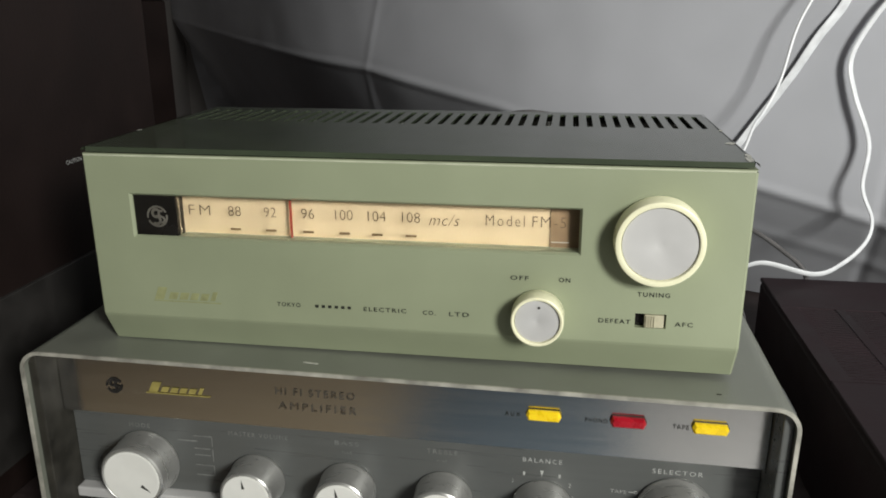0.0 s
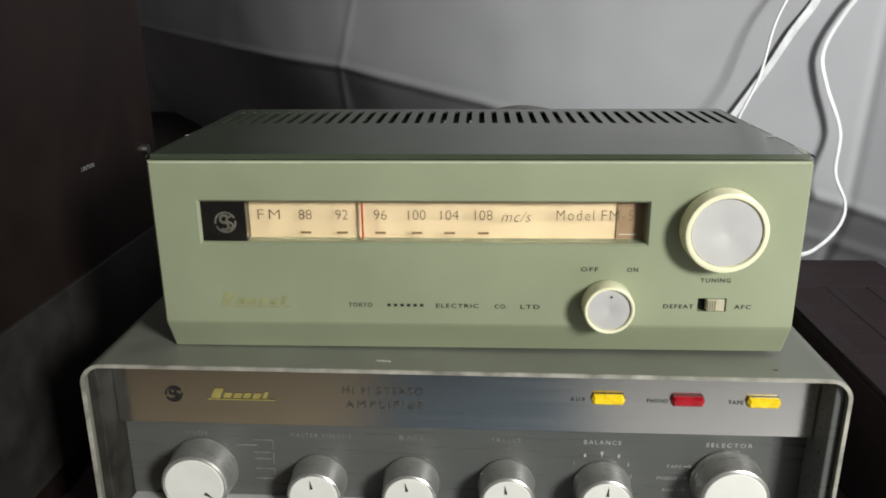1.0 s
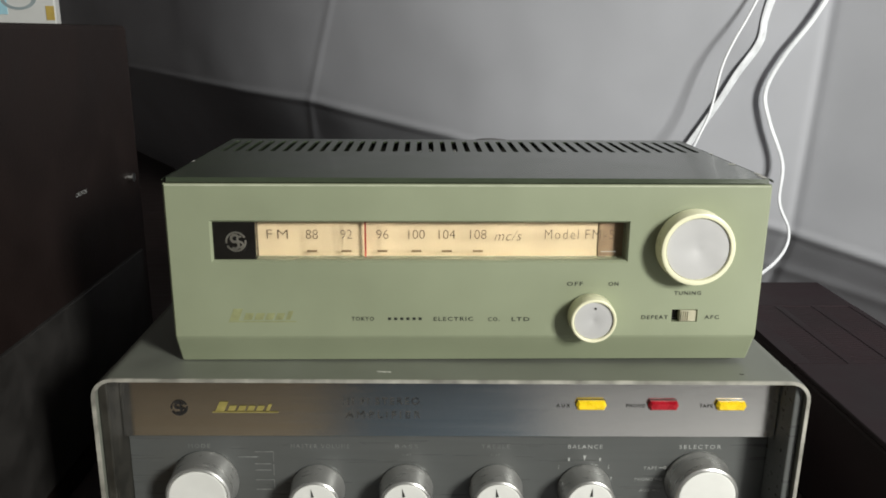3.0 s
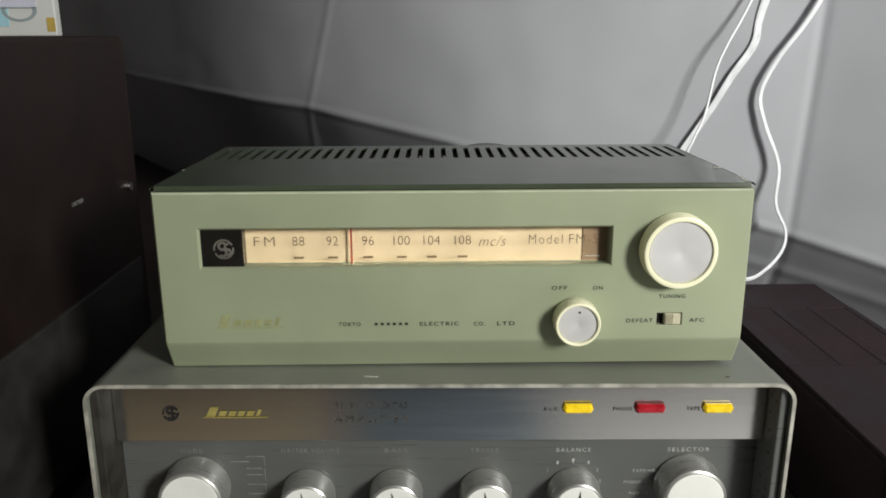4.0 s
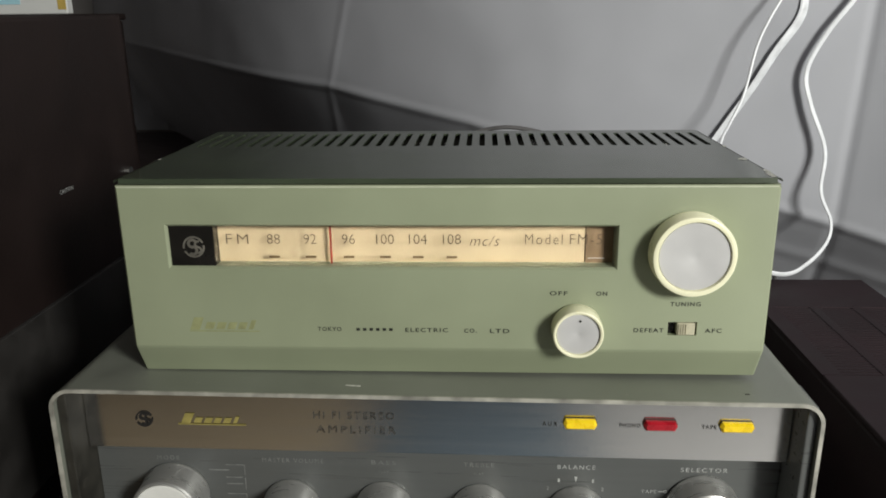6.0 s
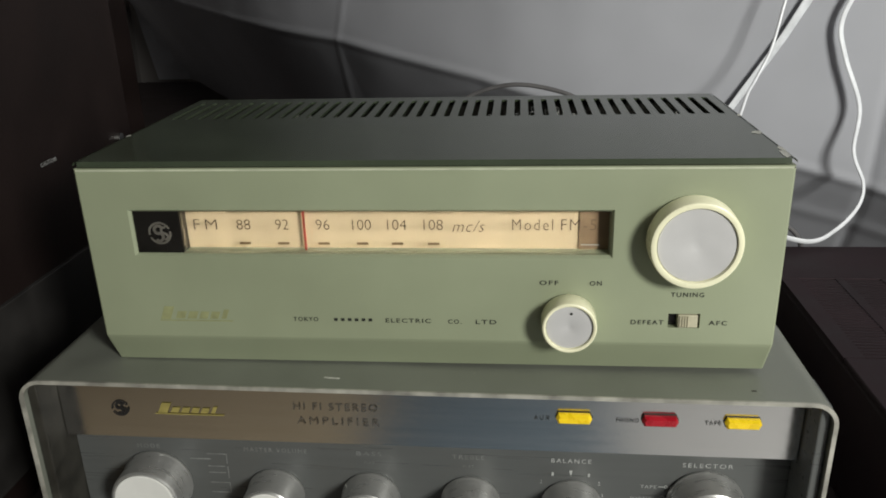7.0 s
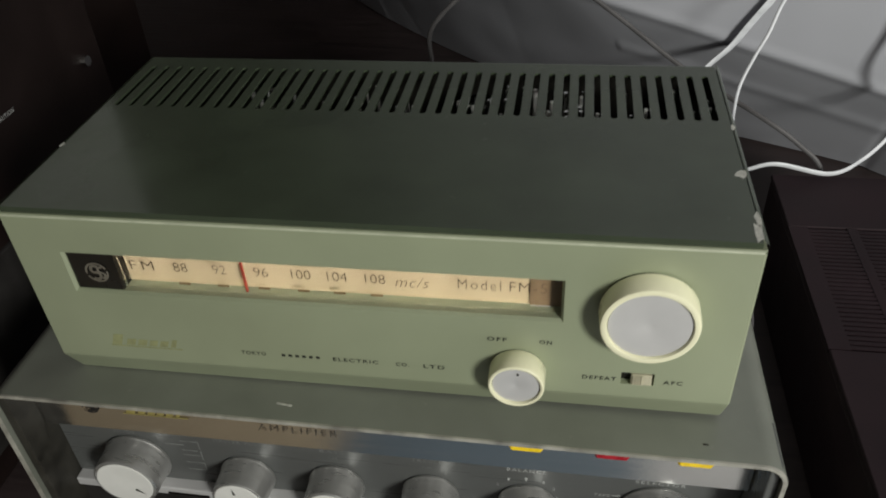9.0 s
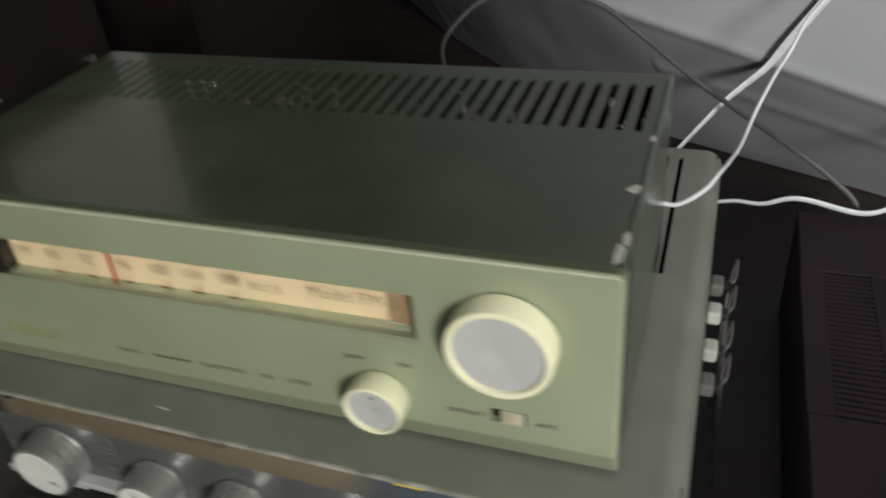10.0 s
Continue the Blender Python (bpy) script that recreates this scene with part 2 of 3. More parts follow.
def emblem(x, z, r, y, mat, parent):
    """A round emblem: a broken ring with two curved bands in it."""
    bm = bmesh.new()

    def arc(cx, cz, r0, r1, a0, a1, n=14):
        prev = None
        for i in range(n + 1):
            a = radians(a0 + (a1 - a0) * i / n)
            cur = [bm.verts.new((cx + q * math.cos(a), y, cz + q * math.sin(a))) for q in (r0, r1)]
            if prev:
                bm.faces.new((prev[0], prev[1], cur[1], cur[0]))
            prev = cur
    arc(x, z, r * 0.82, r, 25, 190)
    arc(x, z, r * 0.82, r, 205, 370)
    arc(x - r * 0.1, z + r * 0.3, r * 0.22, r * 0.48, 40, 270)
    arc(x - r * 0.1, z - r * 0.35, r * 0.22, r * 0.48, -140, 90)
    arc(x + r * 0.4, z + r * 0.25, r * 0.16, r * 0.36, 60, 270)
    arc(x + r * 0.4, z - r * 0.30, r * 0.16, r * 0.36, -120, 90)
    return part("emblem", bm, mat, parent)


# ---- the room ----
RX0, RX1, RY0, RY1, RZ0, RZ1 = ROOM


def structure(name, bm, mat, label):
    return tagged(part(name, bm, mat), label, name.split("_")[0], kind="structure")


structure("floor", boxed(RX0, RX1, RY0, RY1, RZ0 - 0.1, RZ0), WOODFLOOR, "brown wooden floor of the dim room")
structure("carpet", boxed(-0.22, RX1 - 0.004, RY0 + 0.004, RY1 - 0.3, RZ0 + 0.0, RZ0 + 0.008), FLOOR, "flat blue-grey carpet on the floor")
# unseen rug, added so that the silver strip reflects lighter on its right
structure("rug", boxed(0.22, RX1 - 0.2, RY0 + 0.05, -0.25, RZ0 + 0.0085, RZ0 + 0.016, bevel=0.003), RUG, "pale grey rug, unseen, added to lighten the strip's reflection")
structure("ceiling", boxed(RX0, RX1, RY0, RY1, RZ1, RZ1 + 0.1), WALL, "plain dim ceiling")
structure("wall_west", boxed(RX0 - 0.1, RX0, RY0 - 0.12, RY1 + 0.1, RZ0 - 0.1, RZ1 + 0.1), WALL, "plain dim wall")
structure("wall_east", boxed(RX1, RX1 + 0.1, RY0 - 0.12, RY1 + 0.1, RZ0 - 0.1, RZ1 + 0.1), WALL, "plain dim wall")
structure("wall_north", boxed(RX0, RX1, RY1, RY1 + 0.1, RZ0, RZ1), WALL, "plain dim wall behind the grey sheet")
bm = bmesh.new()
box(bm, RX0, WIN[0], RY0 - 0.12, RY0, RZ0, RZ1)
box(bm, WIN[1], RX1, RY0 - 0.12, RY0, RZ0, RZ1)
box(bm, WIN[0], WIN[1], RY0 - 0.12, RY0, RZ0, WIN[2])
box(bm, WIN[0], WIN[1], RY0 - 0.12, RY0, WIN[3], RZ1)
structure("wall_south", bm, WALL, "plain dim wall with a window opening")

# ---- the grey sheet that hangs behind the sets, with its folds ----
C0, AX = Vector((-0.165, 0.536, 0)), Vector((0.970, -0.242, 0)).normalized()
OUT = Vector((-AX.y, AX.x, 0)) * -1.0


def eased(x, w=0.005):
    """A ramp that starts at zero, with a soft bend."""
    return w * math.log1p(math.exp(max(-40.0, min(40.0, x / w)))) if x < 0.15 else x


def sheet_point(u, z):
    if u < -0.016:
        jz = 0.0995 - 0.04 * (u + 0.016)
    elif u < 0.173:
        jz = 0.0995 - 0.158 * (u + 0.016)
    else:
        jz = 0.0696 - 0.238 * (u - 0.173)
    j = (z - jz) * 0.974
    s1 = (u + 0.016 - 0.28 * (z - 0.0995)) * 0.97
    s2 = (u - 0.567 - 0.05 * (z + 0.024))
    j2 = (z - (-0.0835 - 0.2 * (u - 0.604)))
    d = 0.0032 * math.exp(-(j / 0.0055) ** 2) + 0.0010 * math.exp(-(s1 / 0.005) ** 2) - 0.0022 * math.exp(-(s2 / 0.005) ** 2)
    d += 0.0018 * math.exp(-(j2 / 0.008) ** 2) * (1 if u > 0.3 else 0)
    d += -0.85 * eased(-j) + 0.36 * eased(s2)
    d += 0.004 * noise.noise(Vector((u * 4.0, z * 4.0, 1.3))) + 0.0015 * noise.noise(Vector((u * 15, z * 15, 4.1)))
    back = 0.0
    if u < 0.30:
        back = (0.30 - u) ** 2 if u > -0.30 else 0.36 + 1.2 * (-0.30 - u)
    p = C0 + AX * u + OUT * d
    return Vector((p.x, min(p.y + back, RY1 - 0.01), z))


bm = bmesh.new()
us = [-0.98 + 0.035 * i for i in range(18)] + [-0.35 + 0.0032 * i for i in range(344)] + [0.755 + 0.03 * i for i in range(17)]
hs = [-0.152 + 0.0032 * i for i in range(140)] + [0.30 + 0.05 * i for i in range(26)] + [1.595]
grid = [[bm.verts.new(sheet_point(u, z)) for z in hs] for u in us]
for i in range(len(us) - 1):
    for k in range(len(hs) - 1):
        bm.faces.new((grid[i][k], grid[i + 1][k], grid[i + 1][k + 1], grid[i][k + 1]))
sheet = part("backdrop_sheet", bm, SHEET, None, "", True)
tagged(sheet, "grey hanging sheet with fold creases behind the radio sets", "sheet")

# ---- the shelf ----
shelf = thing("shelf", "dark-stained wooden shelf under the radio sets", "shelf", (0, 0, -0.155))
part("shelf_board", boxed(-1.115, 1.1, -0.055, 1.98, -0.03, 0.0, bevel=0.003), SHELF, shelf)
for sx in (-1.07, 1.05):
    part("leg", boxed(sx - 0.025, sx + 0.025, -0.04, 0.01, RZ0 + 0.155 + 0.0, -0.03), SHELF, shelf)
    part("leg", boxed(sx - 0.025, sx + 0.025, 1.90, 1.95, RZ0 + 0.155 + 0.0, -0.03), SHELF, shelf)

# ---- the amplifier under the tuner ----
AX0, AX1, AY0, AY1, ATOP, ABOT = -0.2240, 0.2085, -0.0175, 0.325, -0.0102, -0.146
amp = thing("stereo_amplifier", "grey metal valve amplifier with silver front strip and white-faced knobs", "amplifier", (0, 0, 0))
amp.rotation_euler = (0, radians(0.5), 0)


def hood_profile(inset, r):
    pts = [(AX0 + inset, ABOT)]
    for i in range(9):
        a = math.pi - math.pi / 2 * i / 8
        pts.append((AX0 + inset + r + r * math.cos(a), ATOP - inset - r + r * math.sin(a)))
    for i in range(9):
        a = math.pi / 2 - math.pi / 2 * i / 8
        pts.append((AX1 - inset - r + r * math.cos(a), ATOP - inset - r + r * math.sin(a)))
    pts.append((AX1 - inset, ABOT))
    return pts


SLITS = ((0.1685, 0.1715), (0.1785, 0.1815))


def hood(y0, y1, thick=0.0022, r=0.013, slit=False):
    """The bent top and sides; over the slit range the top leaves two long gaps."""
    bm = bmesh.new()
    o, q = hood_profile(0, r), hood_profile(thick, r - thick)
    cols = list(zip(o, q))
    if slit:
        k = 10
        extra = []
        for a, b in SLITS:
            for x in (a, b):
                extra.append(((x, ATOP), (x, ATOP - thick)))
        cols = cols[:k] + extra + cols[k:]
        gaps = {k, k + 2}
    else:
        gaps = set()
    v = [[bm.verts.new((p[0], y, p[1])) for p in c for y in (y0, y1)] for c in cols]
    for i in range(len(v) - 1):
        if i in gaps:
            for s in (v[i], v[i + 1]):
                bm.faces.new((s[0], s[1], s[3], s[2]))
            continue
        a, b = v[i], v[i + 1]
        bm.faces.new((a[0], b[0], b[1], a[1]))
        bm.faces.new((a[2], a[3], b[3], b[2]))
        bm.faces.new((a[0], a[2], b[2], b[0]))
        bm.faces.new((a[1], b[1], b[3], a[3]))
    for s in (v[0], v[-1]):
        bm.faces.new((s[0], s[1], s[3], s[2]))
    bmesh.ops.recalc_face_normals(bm, faces=bm.faces)
    return bm


part("casing", hood(AY0 + 0.0012, 0.165), CASE, amp, "grey enamelled steel casing", True)
part("casing", hood(0.165, 0.312, slit=True), CASE, amp, "grey enamelled steel casing", True)
part("casing", hood(0.312, AY1), CASE, amp, "grey enamelled steel casing", True)
part("front_edge", hood(AY0, AY0 + 0.0012), EDGE, amp, "worn bare metal edge", True)
part("back_plate", boxed(AX0 + 0.003, AX1 - 0.003, AY1 - 0.004, AY1 - 0.002, ABOT, ATOP - 0.003), CHASSIS, amp)
part("base_plate", boxed(AX0 + 0.003, AX1 - 0.003, 0.003, AY1 - 0.004, ABOT - 0.001, ABOT + 0.002), CHASSIS, amp)
for fx in (AX0 + 0.03, AX1 - 0.03):
    for fy in (0.03, 0.29):
        part("rubber_foot", upright_can(0.011, 0.011, fx, fy, -0.155 + 0.0087 * fx), BLACK_MATT, amp)
# left frame coloured darker than its right twin, in place of shade
part("inner_frame", boxed(AX0 + 0.0025, AX0 + 0.008, AY0 + 0.004, 0.015, ABOT, ATOP - 0.004, bevel=0.0008), CHASSIS, amp)
part("inner_frame", boxed(AX1 - 0.008, AX1 - 0.0025, AY0 + 0.004, 0.015, ABOT, ATOP - 0.004, bevel=0.0008), PANEL, amp)
SET_IN = set(amp.children)
part("silver_strip", boxed(AX0 + 0.0105, AX1 - 0.0105, 0.0, 0.011, -0.0557, ATOP - 0.0025, bevel=0.0004, seg=1), ALU, amp, "brushed aluminium strip")
PF = 0.008  # the control panel lies a little deeper than the strip
part("control_panel", boxed(AX0 + 0.0105, AX1 - 0.0105, PF, PF + 0.003, -0.1108, -0.0558, bevel=0.0003, seg=1), PANEL, amp, "dark grey painted control panel")
# lower pale rail with dark slots for the small switches
rail = part("lower_rail", boxed(AX0 + 0.0105, AX1 - 0.0105, 0.0005, 0.011, -0.1180, -0.1110, bevel=0.001), DISC, amp, "pale aluminium rail")
part("lower_panel", boxed(AX0 + 0.0105, AX1 - 0.0105, 0.004, 0.011, ABOT, -0.1182), BLACK_MATT, amp)
for sx in (-0.150, -0.06, 0.03, 0.12):
    part("rail_slot", boxed(sx, sx + 0.028, 0.0001, 0.0015, -0.1168, -0.1148), BLACK, rail)

# pilot jewels on the strip
def jewel(x0, x1, z0, z1, y0, y1, tip=0.0013, inset=0.0013):
    """A long cut jewel with pointed ends and sloping facets, from its base at y1 to its face at y0."""
    bm = bmesh.new()
    zc = (z0 + z1) / 2

    def ring(y, k):
        p = [(x0 + k, zc), (x0 + tip + k * 0.6, z1 - k), (x1 - tip - k * 0.6, z1 - k), (x1 - k, zc), (x1 - tip - k * 0.6, z0 + k), (x0 + tip + k * 0.6, z0 + k)]
        return [bm.verts.new((x, y, z)) for x, z in p]
    rings = [ring(y1, 0), ring(y0 + 0.0016, 0), ring(y0, inset)]
    for a, b in zip(rings, rings[1:]):
        for k in range(6):
            bm.faces.new((a[k], a[(k + 1) % 6], b[(k + 1) % 6], b[k]))
    bm.faces.new(rings[0])
    bm.faces.new(rings[-1])
    bmesh.ops.recalc_face_normals(bm, faces=bm.faces)
    return bm


for jx, mat, lab in ((0.0690, JEWEL_Y, "yellow plastic pilot lamp"), (0.1145, JEWEL_R, "red plastic pilot lamp"), (0.1575, JEWEL_Y, "yellow plastic pilot lamp")):
    lamp = part("pilot_lamp", jewel(jx - 0.0002, jx + 0.0190, -0.0357, -0.0296, -0.0042, 0.0), mat, amp, lab)
    part("bezel", jewel(jx - 0.0007, jx + 0.0195, -0.0361, -0.0292, -0.0009, -0.0001, 0.0015, 0.0003), CHASSIS, lamp)
lettering("AUX", 0.0570, 0.0655, -0.0350, -0.0326, -0.0006, INK, amp, spacing=1.5)
lettering("PHONO", 0.1010, 0.1130, -0.0350, -0.0326, -0.0006, INK, amp, spacing=1.2)
lettering("TAPE", 0.1475, 0.1560, -0.0350, -0.0326, -0.0006, INK, amp, spacing=1.2)
emblem(-0.1778, -0.0362, 0.0052, -0.0006, BLACK_MATT, amp)
# gold brand mark, as a plain slanted shape with a line under it
bars([(-0.1555, -0.1500, -0.0382, -0.0318), (-0.1480, -0.1435, -0.0378, -0.0345), (-0.1420, -0.1375, -0.0378, -0.0345), (-0.1362, -0.1320, -0.0378, -0.0345), (-0.1305, -0.1262, -0.0378, -0.0345), (-0.1245, -0.1222, -0.0378, -0.0335),
      (-0.1575, -0.1170, -0.0392, -0.0385)], -0.0004, GOLD, amp, "brand_mark", slant=0.45)
lettering("HI FI STEREO", -0.0765, -0.0290, -0.0335, -0.0290, -0.0006, INK_STRIP, amp, spacing=1.25)
lettering("AMPLIFIER", -0.0752, -0.0282, -0.0428, -0.0383, -0.0006, INK_STRIP, amp, spacing=1.4)
# control names
PY = PF - 0.0004
for body, x, w in (("MODE", -0.1695, 0.0137), ("MASTER VOLUME", -0.0925, 0.0375), ("BASS", -0.0370, 0.0148), ("TREBLE", 0.0206, 0.0183), ("BALANCE", 0.0788, 0.0224), ("SELECTOR", 0.1540, 0.0275)):
    lettering(body, x - w / 2, x + w / 2, -0.0682, -0.0654, PY, INK_WHITE if x > 0.05 else INK_FAINT, amp, spacing=1.35)
lettering("FLAT", -0.0400, -0.0340, -0.0738, -0.0722, PY, INK_FAINT, amp, spacing=1.2)
lettering("FLAT", 0.0176, 0.0236, -0.0738, -0.0722, PY, INK_FAINT, amp, spacing=1.2)
bars([(-0.1450, -0.1325, -0.0750, -0.0744), (-0.1345, -0.1225, -0.0712, -0.0708), (-0.1229, -0.1225, -0.0775, -0.0708), (-0.1345, -0.1245, -0.0800, -0.0794),
      (-0.1345, -0.1245, -0.0845, -0.0839), (-0.1229, -0.1225, -0.0880, -0.0800), (-0.1345, -0.1225, -0.0915, -0.0911), (-0.1229, -0.1225, -0.0985, -0.0911), (-0.1345, -0.1235, -0.0985, -0.0980)], PF, INK_FAINT, amp, "mode_marks")
for body, x0, x1, z in (("TAPE", 0.1180, 0.1270, -0.0822), ("PHONO", 0.1130, 0.1250, -0.0905), ("AUX", 0.1165, 0.1240, -0.0987)):
    lettering(body, x0, x1, z - 0.0011, z + 0.0011, PY, INK_WHITE, amp, spacing=1.2)
    bars([(x1 + 0.0012, x1 + 0.0042, z - 0.0002, z + 0.0002)], PF, INK_WHITE, amp, "pointer_line")
    ring = lathe([(0.0010, 0.0), (0.0010, 0.0003), (0.0006, 0.0003), (0.0006, 0.0)], x1 + 0.0052, PF, z, 16)
    part("pointer_ring", ring, INK_WHITE, amp)
for body, x, z in (("1", 0.0890, -0.0760), ("2", 0.0950, -0.0815), ("3", 0.0970, -0.0898), ("1", 0.0686, -0.0760), ("2", 0.0622, -0.0815)):
    lettering(body, x - 0.0006, x + 0.0006, z - 0.0012, z + 0.0012, PY, INK_WHITE, amp)
bm = bmesh.new()
bm.faces.new([bm.verts.new(p) for p in ((0.0788, PY, -0.0772), (0.0798, PY, -0.0732), (0.0778, PY, -0.0732))])
part("arrow_mark", bm, INK_WHITE, amp)


# the whole front plate sits a little further inside the hood
SET_IN = [o for o in amp.children_recursive if o not in SET_IN]
for o in SET_IN:
    for v in o.data.vertices:
        v.co = (v.co.x * 1.011, v.co.y + 0.0045, 0.189 - (0.19 - v.co.z) * 1.011)
PF += 0.0045


def amp_knob(x, z, r, turn, face=0.88):
    """A turned aluminium knob with a white face and a dark pointer."""
    d = 0.0208
    body = part("control_knob", lathe([(r * 1.04, 0.0003), (r * 1.06, 0.002), (r * 1.02, 0.0035), (r, d - 0.0022), (r * 0.985, d - 0.001), (r * 0.93, d - 0.0003), (r * 0.9, d - 0.0008), (0, d - 0.0008)], x, PF, z, 72), KNOB_SIDE, amp, "", True)
    part("knob_face", lathe([(r * face, d - 0.0007), (r * face, d - 0.0002), (r * (face - 0.03), d), (0, d)], x, PF, z, 72), KNOB_FACE, body, "white face")
    bm = bmesh.new()
    a = radians(turn)
    up, s = Vector((math.sin(a), 0, math.cos(a))), Vector((math.cos(a), 0, -math.sin(a)))
    c = Vector((x, PF - d - 0.0003, z))
    bm.faces.new([bm.verts.new(c + up * (r * 0.75)), bm.verts.new(c + up * r * 0.38 + s * r * 0.055), bm.verts.new(c + up * r * 0.38 - s * r * 0.055)])
    part("pointer", bm, INK, body)
    return body


amp_knob(-0.1685, -0.0957, 0.0206, 125)
amp_knob(-0.0955, -0.1015, 0.0168, -8)
amp_knob(-0.0375, -0.1013, 0.0168, -10)
amp_knob(0.0217, -0.1013, 0.0168, -8)
amp_knob(0.0806, -0.1010, 0.0168, 4)
amp_knob(0.1558, -0.0955, 0.0207, -128)
# chips in the paint of the top
bm = boxed(-0.0555, -0.0468, -0.0062, -0.0050, ATOP, ATOP + 0.0002)
bmesh.ops.rotate(bm, verts=bm.verts, cent=(-0.051, -0.0056, ATOP), matrix=Matrix.Rotation(radians(-6), 3, "Z"))
part("paint_chip", bm, CHIP, amp, "pale scratch in the paint")
part("paint_chip", boxed(0.1675, 0.170, -0.0075, -0.0065, ATOP, ATOP + 0.0002), CHASSIS, amp, "dark chip in the paint")
part("chassis", boxed(AX0 + 0.006, AX1 - 0.006, 0.03, AY1 - 0.006, -0.10, -0.09), CHASSIS, amp)

# ---- the tuner ----
W2, TOP, TB, TY = 0.1775, 0.105, -0.0085, 0.175
tuner = thing("radio_tuner", "sage green metal radio tuner with cream dial on the amplifier", "tuner", (0, 0, 0))
WX0, WX1, WZ0, WZ1 = -0.151, 0.0937, 0.0592, 0.0822
SX0, SX1, SZ0, SZ1 = 0.1242, 0.1400, 0.0203, 0.0282


def panel_face(bm, xs, zs, holes, y):
    """A flat face of cells with open cells where the holes are."""
    for i in range(len(xs) - 1):
        for k in range(len(zs) - 1):
            if (i, k) in holes:
                continue
            bm.faces.new([bm.verts.new(p) for p in ((xs[i], y, zs[k]), (xs[i + 1], y, zs[k]), (xs[i + 1], y, zs[k + 1]), (xs[i], y, zs[k + 1]))])


def tunnel(bm, x0, x1, z0, z1, y0, y1, flare=0.0):
    f = [bm.verts.new(p) for p in ((x0 - flare, y0, z0 - flare), (x1 + flare, y0, z0 - flare), (x1 + flare, y0, z1 + flare), (x0 - flare, y0, z1 + flare))]
    g = [bm.verts.new(p) for p in ((x0, y1, z0), (x1, y1, z0), (x1, y1, z1), (x0, y1, z1))]
    for i in range(4):
        bm.faces.new((f[i], f[(i + 1) % 4], g[(i + 1) % 4], g[i]))


bm = bmesh.new()
B = 0.0012
FL = 0.0012
xs = [-W2 + B, WX0 - FL, WX1 + FL, SX0, SX1, W2 - B]
zs = [0.0115, SZ0, SZ1, WZ0 - FL, WZ1 + FL, TOP - B]
panel_face(bm, xs, zs, {(1, 3), (3, 1)}, 0.0)
tunnel(bm, WX0, WX1, WZ0, WZ1, 0.0, 0.0016, FL)
tunnel(bm, WX0, WX1, WZ0, WZ1, 0.0016, 0.0112)
tunnel(bm, SX0, SX1, SZ0, SZ1, 0.0, 0.004)
# rolled edges, chin that slopes back, and the returns of the sheet
prof = [(0.012, TB), (0.0098, TB + 0.0006), (0.0006, 0.0098), (0.0, 0.0115)]
for sx, inner in ((-1, -W2 + B), (1, W2 - B)):
    a = [bm.verts.new((inner, 0.0, z)) for z in (0.0115, TOP - B)]
    b = [bm.verts.new((sx * W2, B, z)) for z in (0.0115, TOP - B)]
    c = [bm.verts.new((sx * W2, 0.012, z)) for z in (0.0115, TOP - B)]
    bm.faces.new((a[0], a[1], b[1], b[0]))
    bm.faces.new((b[0], b[1], c[1], c[0]))
    side = [bm.verts.new((sx * W2, y + B, z)) for y, z in prof] + [bm.verts.new((sx * W2, 0.014, 0.0115)), bm.verts.new((sx * W2, 0.014, TB))]
    bm.faces.new(side)
    for (y0, z0), (y1, z1) in zip(prof, prof[1:]):
        bm.faces.new([bm.verts.new(p) for p in ((inner, y0, z0), (inner, y1, z1), (sx * W2, y1 + B, z1), (sx * W2, y0 + B, z0))])
for (y0, z0), (y1, z1) in zip(prof, prof[1:]):
    bm.faces.new([bm.verts.new(p) for p in ((-W2 + B, y0, z0), (W2 - B, y0, z0), (W2 - B, y1, z1), (-W2 + B, y1, z1))])
t0 = [bm.verts.new(p) for p in ((-W2 + B, 0.0, TOP - B), (W2 - B, 0.0, TOP - B), (W2, B, TOP), (-W2, B, TOP))]
bm.faces.new(t0)
bm.faces.new([bm.verts.new(p) for p in ((-W2, B, TOP), (W2, B, TOP), (W2, 0.012, TOP), (-W2, 0.012, TOP))])
bmesh.ops.remove_doubles(bm, verts=bm.verts, dist=0.00005)
bmesh.ops.recalc_face_normals(bm, faces=bm.faces)
front = part("front_panel", bm, GREEN, tuner, "sage green enamelled front panel")

# pale line painted as the highlight along the panel's top edge
bm = bmesh.new()
bm.faces.new([bm.verts.new(p) for p in ((-W2 + B, -0.0002, TOP - B), (W2 - B, -0.0002, TOP - B), (W2 - B, 0.0004, TOP - 0.0004), (-W2 + B, 0.0004, TOP - 0.0004))])
part("worn_edge", bm, GREEN_EDGE, front, "pale painted highlight on the edge")

# cover: folded sheet, its top pierced by a row of rounded slots
CT, CTH = 0.1085, 0.0014
NS, PITCH, S0, S1, SW = 40, 0.00862, 0.1065, 0.1600, 0.00185
bm = bmesh.new()


